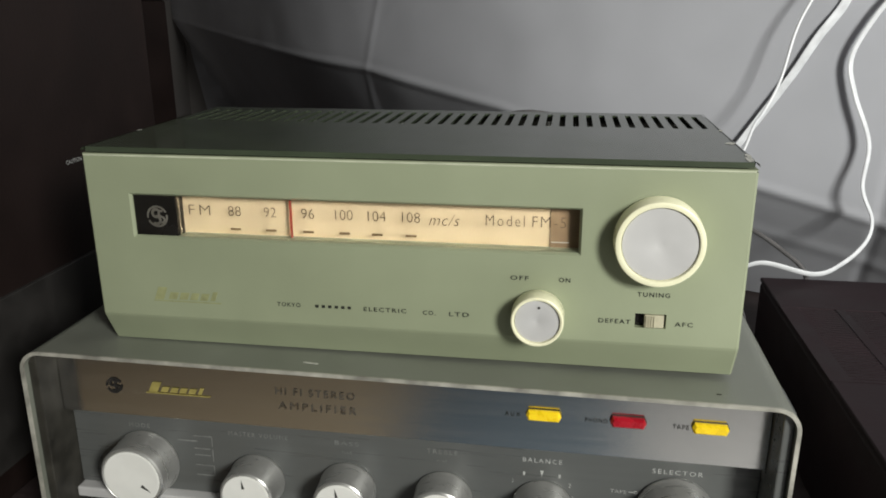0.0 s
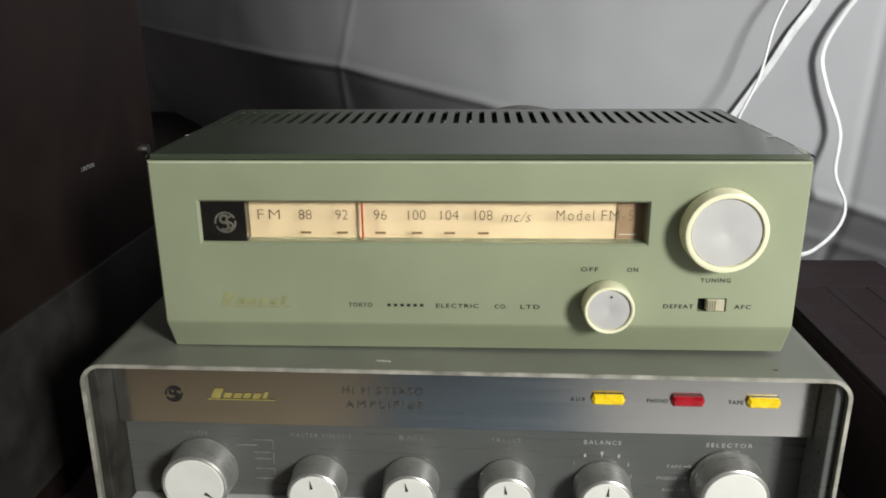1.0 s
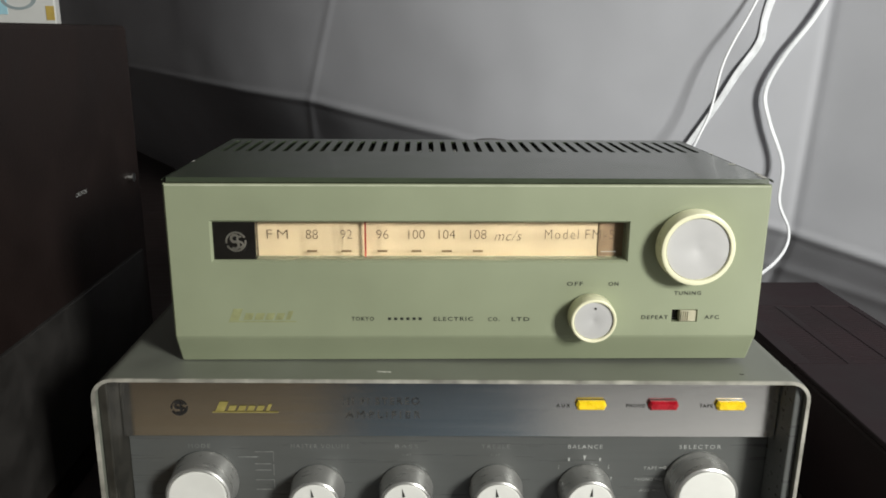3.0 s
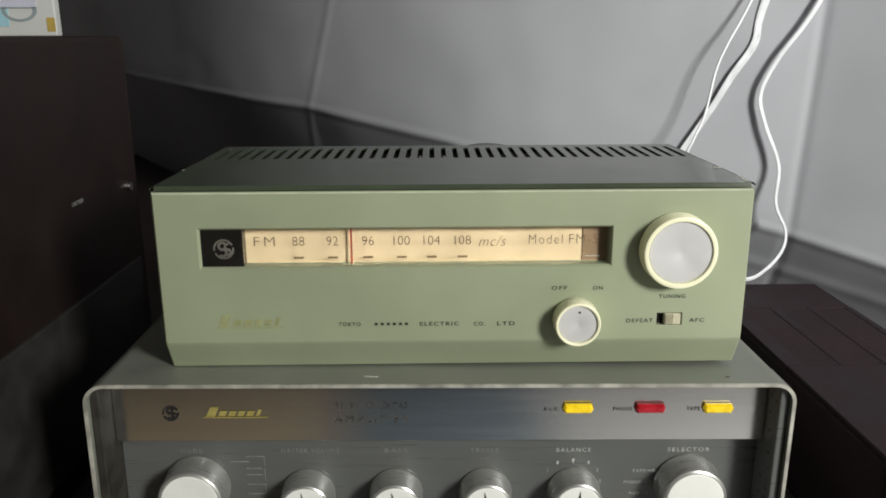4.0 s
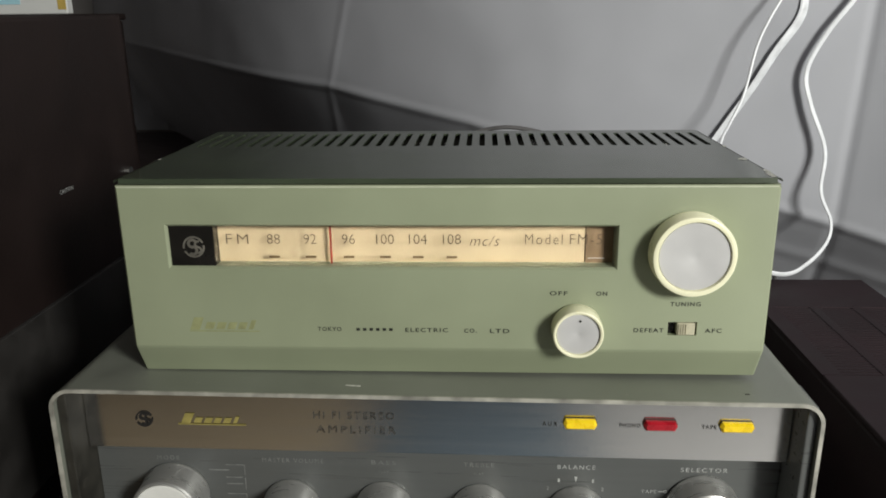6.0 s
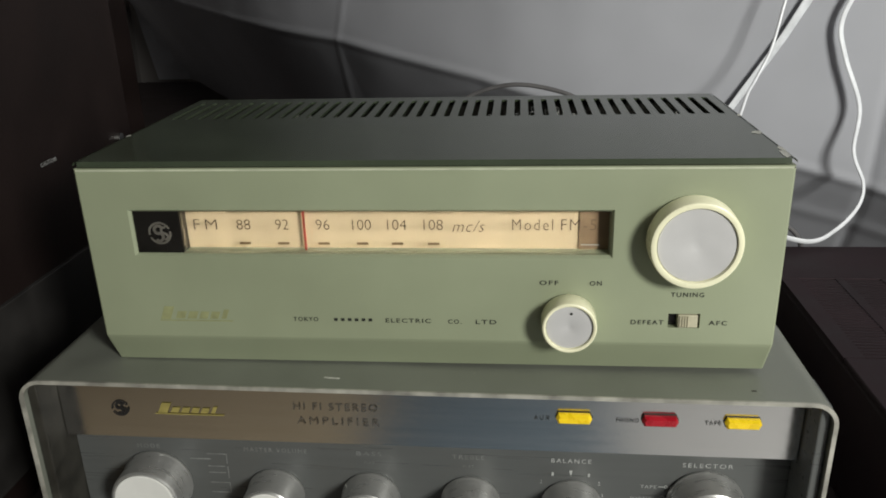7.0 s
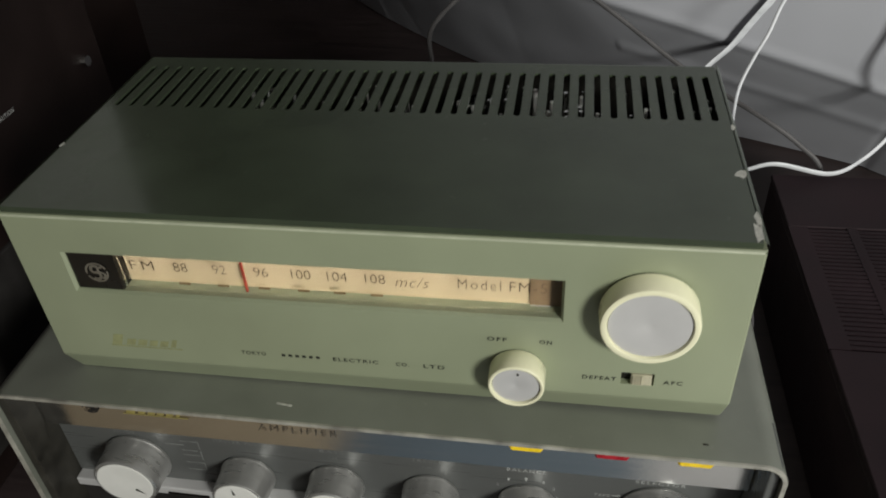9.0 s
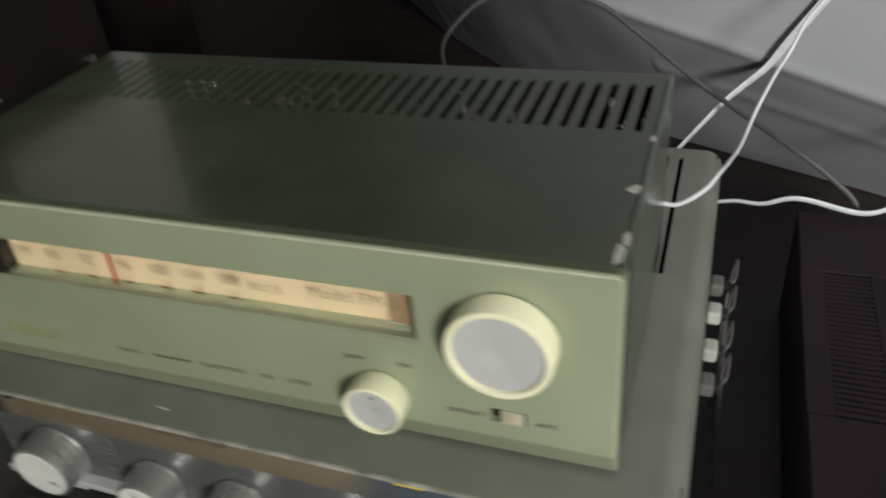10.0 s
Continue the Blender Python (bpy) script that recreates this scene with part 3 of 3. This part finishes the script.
def slot_cell(cx):
    h = PITCH / 2
    n = 6
    loop = []
    for i in range(n + 1):
        a = math.pi * i / n
        loop.append((cx + SW * math.cos(a), S1 - SW + SW * math.sin(a)))
    for i in range(n + 1):
        a = math.pi + math.pi * i / n
        loop.append((cx + SW * math.cos(a), S0 + SW + SW * math.sin(a)))
    m = len(loop)
    y0, y1 = S0 - 0.004, S1 + 0.004
    rim = []
    for i, (x, y) in enumerate(loop):
        k = i % (n + 1)
        top = i <= n
        f = k / n
        if top:
            p = (cx + h, S1 - SW) if k == 0 else (cx - h, S1 - SW) if k == n else (cx + h - 2 * h * (k - 1) / (n - 2), y1)
        else:
            p = (cx - h, S0 + SW) if k == 0 else (cx + h, S0 + SW) if k == n else (cx - h + 2 * h * (k - 1) / (n - 2), y0)
        rim.append(p)
    for z, flip in ((CT, False), (CT - CTH, True)):
        a = [bm.verts.new((*p, z)) for p in loop]
        b = [bm.verts.new((*p, z)) for p in rim]
        for i in range(m):
            j = (i + 1) % m
            f = (a[i], b[i], b[j], a[j])
            bm.faces.new(f if not flip else f[::-1])
        if not flip:
            top_loop = a
        else:
            for i in range(m):
                j = (i + 1) % m
                bm.faces.new((top_loop[i], top_loop[j], a[j], a[i]))


for i in range(NS):
    slot_cell((i - (NS - 1) / 2) * PITCH)
XE = NS * PITCH / 2
Y0C, Y1C = S0 - 0.004, S1 + 0.004
R = 0.0022


def flat(x0, x1, y0, y1, z):
    bm.faces.new([bm.verts.new(p) for p in ((x0, y0, z), (x1, y0, z), (x1, y1, z), (x0, y1, z))])


for z in (CT, CT - CTH):
    flat(-W2 + R, W2 - R, 0.0015, Y0C, z)
    flat(-W2 + R, W2 - R, Y1C, TY - R, z)
    flat(-W2 + R, -XE, Y0C, Y1C, z)
    flat(XE, W2 - R, Y0C, Y1C, z)
for s in (-1, 1):
    prev = None
    for i in range(5):
        a = math.pi / 2 * i / 4
        x, z = s * (W2 + 0.0006 - R + R * math.sin(a)), CT - R + R * math.cos(a)
        cur = (x, z)
        if prev:
            bm.faces.new([bm.verts.new(p) for p in ((prev[0], 0.0015, prev[1]), (x, 0.0015, z), (x, TY, z), (prev[0], TY, prev[1]))])
        prev = cur
    bm.faces.new([bm.verts.new(p) for p in ((prev[0], 0.0125, prev[1]), (prev[0], 0.0125, TB + 0.004), (prev[0], TY, TB + 0.004), (prev[0], TY, prev[1]))])
    x = s * (W2 + 0.0006 - CTH)
    bm.faces.new([bm.verts.new(p) for p in ((x, 0.013, CT - CTH), (x, 0.013, TB + 0.004), (x, TY, TB + 0.004), (x, TY, CT - CTH))])
# front lip of the cover over the panel, rolled rear edge and back
bm.faces.new([bm.verts.new(p) for p in ((-W2 + R, 0.0015, CT), (W2 - R, 0.0015, CT), (W2 - R, 0.0010, TOP + 0.0008), (-W2 + R, 0.0010, TOP + 0.0008))])
prev = (TY - R, CT)
for i in range(1, 5):
    a = math.pi / 2 * i / 4
    cur = (TY - R + R * math.sin(a), CT - R + R * math.cos(a))
    bm.faces.new([bm.verts.new(p) for p in ((-W2 + R, prev[0], prev[1]), (W2 - R, prev[0], prev[1]), (W2 - R, cur[0], cur[1]), (-W2 + R, cur[0], cur[1]))])
    prev = cur
bmesh.ops.remove_doubles(bm, verts=bm.verts, dist=0.00004)
bmesh.ops.recalc_face_normals(bm, faces=bm.faces)
cover = part("cover", bm, COVER, tuner, "dark grey-green enamelled cover with vent slots")
part("back_plate", boxed(-W2 + 0.001, W2 - 0.001, TY - 0.003, TY - 0.001, TB + 0.004, CT - 0.003), CHASSIS, tuner)
part("chassis", boxed(-W2 + 0.004, W2 - 0.004, 0.014, TY - 0.004, TB + 0.002, 0.022), CHASSIS, tuner, "dark inner chassis")
random.seed(5)
for i in range(15):
    px, py = random.uniform(-0.155, 0.160), random.uniform(0.085, 0.160)
    rr = random.uniform(0.005, 0.010)
    part("valve_can", upright_can(rr, random.uniform(0.050, 0.080), px, py, 0.022, 16), (CHROME, SILVER, CHASSIS)[i % 3], tuner)
# small bright parts standing close under the slots
for i in range(78):
    px = (random.randrange(8, NS) - (NS - 1) / 2) * PITCH + random.uniform(-0.001, 0.001)
    py = random.choice((S0 + 0.008, S0 + 0.022, S0 + 0.040)) + random.uniform(-0.005, 0.006)
    part("component", upright_can(random.uniform(0.0007, 0.0014), CT - 0.022 - random.uniform(0.0025, 0.008), px, py, 0.022, 8), (CHROME, KNOB_FACE)[i % 2], tuner)
for fx in (-0.14, 0.14):
    for fy in (0.03, 0.15):
        part("rubber_foot", upright_can(0.008, 0.0042, fx, fy, ATOP - 0.0087 * fx), BLACK_MATT, tuner)

# chipped paint along the cover's edge
random.seed(8)
for cx, cy, sx, sy in ((0.1742, 0.009, 0.0024, 0.008), (0.1755, 0.018, 0.0016, 0.008), (0.1735, 0.055, 0.0032, 0.0045), (0.1760, 0.100, 0.0012, 0.004), (-0.1755, 0.060, 0.0012, 0.003)):
    bm = bmesh.new()
    ring = []
    for k in range(9):
        a = 2 * math.pi * k / 9
        q = random.uniform(0.6, 1.1)
        ring.append(bm.verts.new((cx + sx * q * math.cos(a), cy + sy * q * math.sin(a), CT + 0.00015)))
    bm.faces.new(ring)
    part("paint_chip", bm, CHIP, cover, "bare chip in the paint")

# dial window
dial = part("dial", boxed(-0.1300, 0.0785, 0.0108, 0.0120, WZ0 - 0.002, WZ1 + 0.002), DIAL, tuner, "cream dial card")
part("dial_end", boxed(0.0787, WX1 + 0.002, 0.0100, 0.0116, WZ0 - 0.002, WZ1 + 0.002), DIAL_END, dial, "brown dial end")
badge = part("badge_plate", boxed(WX0 - 0.001, -0.1262, 0.0022, 0.0104, WZ0 - 0.002, WZ1 + 0.002), BLACK, tuner, "glossy black badge plate")
emblem(-0.1375, 0.0702, 0.0062, 0.0016, SILVER, badge)
glass = part("dial_glass", boxed(-0.1261, WX1, 0.0050, 0.0058, WZ0, WZ1), GLASS, tuner, "clear dial glass")
glass.visible_shadow = False
DYT = 0.0046
HZ0, HZ1 = 0.0712, 0.0768
for body, x0, x1 in (("FM", -0.1200, -0.1075), ("88", -0.0970, -0.0897), ("92", -0.0765, -0.0695), ("96", -0.0552, -0.0480), ("100", -0.0362, -0.0265), ("104", -0.0182, -0.0083), ("108", 0.0005, 0.0103)):
    lettering(body, x0, x1, HZ0, HZ1, DYT, INK_BROWN, dial, spacing=1.3 if body == "FM" else 1.0, bold=-0.014)
lettering("mc/s", 0.0150, 0.0305, HZ0 - 0.001, HZ1 - 0.0005, DYT, INK_BROWN, dial, slant=0.3, spacing=1.1, bold=-0.014)
lettering("Model", 0.0452, 0.0655, HZ0, HZ1 + 0.0002, DYT, INK_BROWN, dial, spacing=1.25, bold=-0.014)
lettering("FM-5", 0.0695, 0.0868, HZ0, HZ1 + 0.0002, DYT, INK_BROWN, dial, spacing=1.15, bold=-0.014)
for x in (-0.0935, -0.0730, -0.0517, -0.0314, -0.0133, 0.0053):
    bars([(x - 0.0030, x + 0.0030, 0.0630, 0.0643)], DYT + 0.0004, INK_MARK, dial, "scale_mark")
bars([(0.0795, 0.0885, 0.0632, 0.0636)], DYT + 0.0004, INK_WHITE, dial, "scale_mark")
part("pointer", boxed(-0.0624, -0.0613, 0.0062, 0.0072, WZ0 + 0.0002, WZ1), RED, tuner, "red tuning pointer")

# lettering on the panel; the brand word becomes a bar
TYP = -0.0002
for body, x0, x1, z in (("OFF", 0.0590, 0.0686, 0.0447), ("ON", 0.0842, 0.0902, 0.0446), ("TUNING", 0.1246, 0.1409, 0.0388), ("DEFEAT", 0.1056, 0.1220, 0.0233), ("AFC", 0.1444, 0.1535, 0.0233),
                        ("TOKYO", -0.0706, -0.0571, 0.0226), ("ELECTRIC", -0.0210, 0.0029, 0.0224), ("CO.", 0.0120, 0.0190, 0.0222), ("LTD", 0.0264, 0.0372, 0.0222)):
    lettering(body, x0, x1, z - 0.00125, z + 0.00125, TYP, INK, front, spacing=1.25, bold=0.013)
bars([(-0.0486 + i * 0.0037, -0.0486 + i * 0.0037 + 0.0019, 0.0217, 0.0233) for i in range(6)], 0.0001, INK, front, "name_bars")
bars([(-0.1440, -0.1385, 0.0215, 0.0290), (-0.1355, -0.1305, 0.0220, 0.0262), (-0.1290, -0.1240, 0.0220, 0.0262), (-0.1225, -0.1180, 0.0220, 0.0262), (-0.1165, -0.1120, 0.0220, 0.0262), (-0.1102, -0.1075, 0.0220, 0.0275),
      (-0.1445, -0.1040, 0.0205, 0.0211)], 0.0001, GOLD_PALE, front, "brand_mark", slant=0.4)


def tuner_knob(name, x, z, r, dot):
    d = 0.0125
    k = part(name, lathe([(r * 0.97, 0.0004), (r * 1.0, 0.0012), (r * 0.985, d - 0.0016), (r * 0.965, d - 0.0004), (r * 0.92, d), (r * 0.855, d - 0.0003), (r * 0.838, d - 0.0014), (r * 0.832, d - 0.0024), (0, d - 0.0024)], x, 0, z, 96), CREAM, tuner, "cream plastic knob", True)
    part("knob_disc", lathe([(r * 0.828, d - 0.0023), (r * 0.82, d - 0.0016), (r * 0.12, d - 0.0013), (r * 0.1, d - 0.0014), (0, d - 0.0014)], x, 0, z, 96), DISC, k, "spun aluminium disc", True)
    if dot:
        part("dot_mark", lathe([(0.0007, d - 0.0012), (0.0006, d - 0.0010), (0, d - 0.0010)], x + 0.0008, 0, z + r * 0.55, 12), INK, k)
    return k


tuner_knob("tuning_knob", 0.1327, 0.0690, 0.0223, False)
tuner_knob("power_knob", 0.0740, 0.0250, 0.0140, True)
sw = part("slide_switch", boxed(SX0, SX1, 0.0035, 0.0045, SZ0, SZ1), BLACK, tuner, "black slide switch with beige slider")
bm = boxed(SX0 + 0.0048, SX1 - 0.0012, -0.0008, 0.0034, SZ0 + 0.0005, SZ1 - 0.0005, bevel=0.0004)
slider = part("slider", bm, BEIGE, sw, "ridged beige slider")
for i in range(4):
    part("ridge", boxed(SX0 + 0.0056 + i * 0.0013, SX0 + 0.0062 + i * 0.0013, -0.0014, -0.0007, SZ0 + 0.0008, SZ1 - 0.0008), BEIGE, slider)

# ---- the dark set beside the amplifier ----
rb = thing("ventilated_box", "dark brown metal set with rows of vent slits beside the amplifier", "audio set", (0, 0, 0))
BX0, BX1, BY0, BY1, BT, BB = 0.266, 0.387, -0.022, 0.331, -0.060, -0.155
part("body", boxed(BX0, BX1, BY0, BY1, BB, BT - 0.004, bevel=0.003), BROWN_BOX, rb, "dark brown lacquered case")
# lid of strips and slats, so that its slits are open
lid = part("lid", boxed(BX0, BX1, BY1 - 0.075, BY1, BT - 0.004, BT, bevel=0.0008, seg=1), BROWN_BOX, rb, "dark lid with open slits")
xb = [BX0, BX0 + 0.014, BX0 + 0.043, BX0 + 0.050, BX0 + 0.079, BX0 + 0.086, BX1 - 0.006, BX1]
for a in (0, 2, 4, 6):
    part("strip", boxed(xb[a], xb[a + 1], 0.1202, BY1 - 0.0752, BT - 0.004, BT), BROWN_BOX, lid)
part("front_cover", boxed(BX0, BX1, BY0, 0.12, BT - 0.004, BT, bevel=0.0008, seg=1), BROWN_BOX, lid)
for a in (1, 3, 5):
    y = 0.1215
    while y < BY1 - 0.079:
        part("slat", boxed(xb[a], xb[a + 1], y, y + 0.0030, BT - 0.004, BT - 0.0003), BROWN_BOX, lid)
        y += 0.0046
# plate added over the case's front only to make it darker
part("front_plate", boxed(BX0 + 0.002, BX1 - 0.002, BY0 - 0.002, BY0, BB + 0.002, BT - 0.006, bevel=0.0006, seg=1), BLACK_MATT, rb, "black plate added to darken the front")
part("label_plate", boxed(BX0 + 0.0025, BX0 + 0.020, BY0 - 0.0028, BY0 - 0.002, -0.092, -0.0735), CARD_W, rb, "small white label plate")

# ---- the dark cabinet on the other side ----
cab = thing("dark_cabinet", "black-brown cabinet with a small caution label beside the tuner", "cabinet", (0, 0, 0))
KX, KY0, KY1, KZ1 = -0.296, -0.05, 0.300, 0.194
part("body", boxed(-0.62, KX, KY0, KY1, -0.155, KZ1, bevel=0.004), CABINET, cab, "black-brown vinyl body")
bm = cable([(KX - 0.001, 0.271, 0.060), (KX + 0.002, 0.271, 0.060), (KX + 0.0045, 0.271, 0.060)], 0.0042, 0.0042, 12, 3)
part("screw", bm, CHROME, cab, "bright metal screw")
lab = lettering("CAUTION", 0.0, 0.020, -0.0016, 0.0016, 0.0, INK_WHITE, cab, spacing=1.1, bold=0.004)
lab.matrix_local = pose(KX + 0.0006, 0.156, 0.0660, 0, 0, 90)
# matt black here stands in for the shade low on the cabinet's side
part("lower_panel", boxed(KX - 0.002, KX + 0.003, KY0 + 0.02, KY1 - 0.02, -0.13, -0.01, bevel=0.001), BLACK_MATT, cab)

# a second dark case stands behind the cabinet and carries a tall printed carton
back_case = thing("dark_case", "plain black-brown case standing behind the cabinet", "case", (0, 0, 0))
part("body", boxed(-0.76, -0.42, 0.36, 0.58, -0.1548, 0.187, bevel=0.003), CABINET, back_case)
part("top_board", boxed(-0.763, -0.417, 0.357, 0.583, 0.1872, 0.195, bevel=0.002), CABINET, back_case)
pic = thing("printed_carton", "white carton printed with a pale blue cup on the case", "carton", (0, 0, 0))
CX1, PYC, CZ = -0.441, 0.489, 0.197
part("carton", boxed(-0.72, CX1, PYC, 0.502, 0.1952, 0.63, bevel=0.0015), CARD_W, pic)
part("printed_cup", boxed(-0.60, -0.494, PYC - 0.0007, PYC, CZ + 0.009, CZ + 0.0283, bevel=0.0002, seg=1), CARD_B, pic, "pale blue printed cup")
part("printed_line", boxed(-0.60, -0.461, PYC - 0.0008, PYC, CZ + 0.0285, CZ + 0.0297), CARD_G, pic, "grey printed line")
part("printed_rim", boxed(-0.60, -0.461, PYC - 0.0006, PYC, CZ + 0.030, CZ + 0.055), CARD_L, pic, "pale lilac printed cup rim")
bm = lathe([(0.020, 0), (0.020, 0.0008), (0.0155, 0.0008), (0.0155, 0)], -0.481, PYC, 0.0, 40)
for v in bm.verts:
    v.co.z = min(v.co.z, 0.006) * 0.62 + CZ + 0.0265
part("printed_handle", bm, CARD_G, pic, "grey printed handle")
part("printed_corner", boxed(CX1 - 0.0105, CX1 - 0.0012, PYC - 0.0006, PYC, CZ + 0.003, CZ + 0.0185), CARD_Y, pic, "ochre printed patch")

# ---- cables ----
def wire(name, pts, ra, rb_, mat, label, twist=0.0, steps=10):
    return tagged(part(name, cable(pts, ra, rb_, 10, steps, twist), mat, None, "", True), label, "cable")


wire("aerial_wire", [(0.355, 0.41, 0.3), (0.315, 0.4, 0.216), (0.297, 0.395, 0.183), (0.286, 0.392, 0.156), (0.276, 0.385, 0.113), (0.263, 0.378, 0.085), (0.252, 0.36, 0.075), (0.244, 0.348, 0.058), (0.236, 0.343, 0.041), (0.227, 0.335, 0.018), (0.219, 0.3, 0.008), (0.212, 0.255, 0.018), (0.207, 0.222, 0.028), (0.199, 0.205, 0.024), (0.1845, 0.198, 0.0165), (0.17, 0.196, 0.018), (0.16, 0.178, 0.022)], 0.0014, 0.0014, WIRE_W, "thin white wire looped behind the green tuner")
wire("ribbon_cable", [(0.35700000000000004, 0.405, 0.3), (0.337, 0.412, 0.217), (0.332, 0.412, 0.183), (0.312, 0.415, 0.149), (0.292, 0.42, 0.11), (0.25, 0.428, 0.039), (0.235, 0.43, 0.013), (0.217, 0.425, -0.004), (0.201, 0.415, -0.018), (0.17, 0.39, -0.05), (0.14, 0.35, -0.07), (0.13, 0.328, -0.08)], 0.0045, 0.0011, WIRE_T,
     "flat clear grey twin-lead cable rising behind the tuner", 1.2)
wire("white_cable", [(0.42, 0.385, 0.3), (0.383, 0.392, 0.216), (0.354, 0.398, 0.169), (0.34, 0.402, 0.132), (0.346, 0.398, 0.1), (0.362, 0.39, 0.056), (0.359, 0.38, 0.016), (0.368, 0.37, -0.012), (0.36, 0.355, -0.03), (0.336, 0.335, -0.045), (0.309, 0.322, -0.052), (0.264, 0.318, -0.042), (0.24, 0.323, -0.052), (0.218, 0.33, -0.056), (0.19, 0.338, -0.07), (0.17, 0.327, -0.09)], 0.0026, 0.0014, WIRE_W, "white flat cable hanging in a curve before the grey sheet", 2.0)
wire("grey_cable", [(-0.027, 0.39, -0.09), (-0.034, 0.41, -0.045), (-0.038, 0.42, -0.008), (-0.039, 0.42, 0.024), (-0.022, 0.42, 0.048), (0.004, 0.42, 0.067), (0.047, 0.42, 0.076), (0.096, 0.42, 0.066), (0.128, 0.415, 0.047), (0.180, 0.40, 0.012), (0.206, 0.39, -0.002), (0.256, 0.355, -0.02), (0.286, 0.345, -0.038), (0.307, 0.338, -0.059), (0.306, 0.336, -0.1), (0.306, 0.336, -0.15)], 0.0022, 0.0022, WIRE_G, "grey cable arching behind the green tuner")
# plugs and leads at the amplifier's side
lead = thing("plug_leads", "pale and shade-darkened plugs with thin leads beside the amplifier", "plugs", (0, 0, 0))
# two of the plugs have their shade put into the colour
for y, z, mat, lab in ((0.206, -0.056, PLUG, "plug darkened for its shade"), (0.182, -0.060, PLUG_PALE, "pale plug"), (0.158, -0.070, PLUG_PALE, "pale plug"), (0.136, -0.078, PLUG, "plug darkened for its shade")):
    plug = part("plug", boxed(AX1 + 0.0005, AX1 + 0.009, y, y + 0.013, z, z + 0.010, bevel=0.002), mat, lead, lab)
    part("collar", boxed(AX1 + 0.0088, AX1 + 0.013, y + 0.0025, y + 0.0105, z + 0.002, z + 0.008, bevel=0.0015), BLACK_MATT, plug, "black collar")
for k, (y, z) in enumerate(((0.2125, -0.051), (0.1885, -0.055), (0.1645, -0.065), (0.1425, -0.073))):
    part("lead", cable([(AX1 + 0.012, y, z), (AX1 + 0.0155, y + 0.004, z + 0.005), (AX1 + 0.016, y + 0.020, z + 0.008), (AX1 + 0.014, y + 0.026, z - 0.012), (AX1 + 0.012 + 0.001 * k, y + 0.014, z - 0.045), (AX1 + 0.010 + 0.002 * k, y - 0.01, -0.153)], 0.0010), WIRE_G, lead)
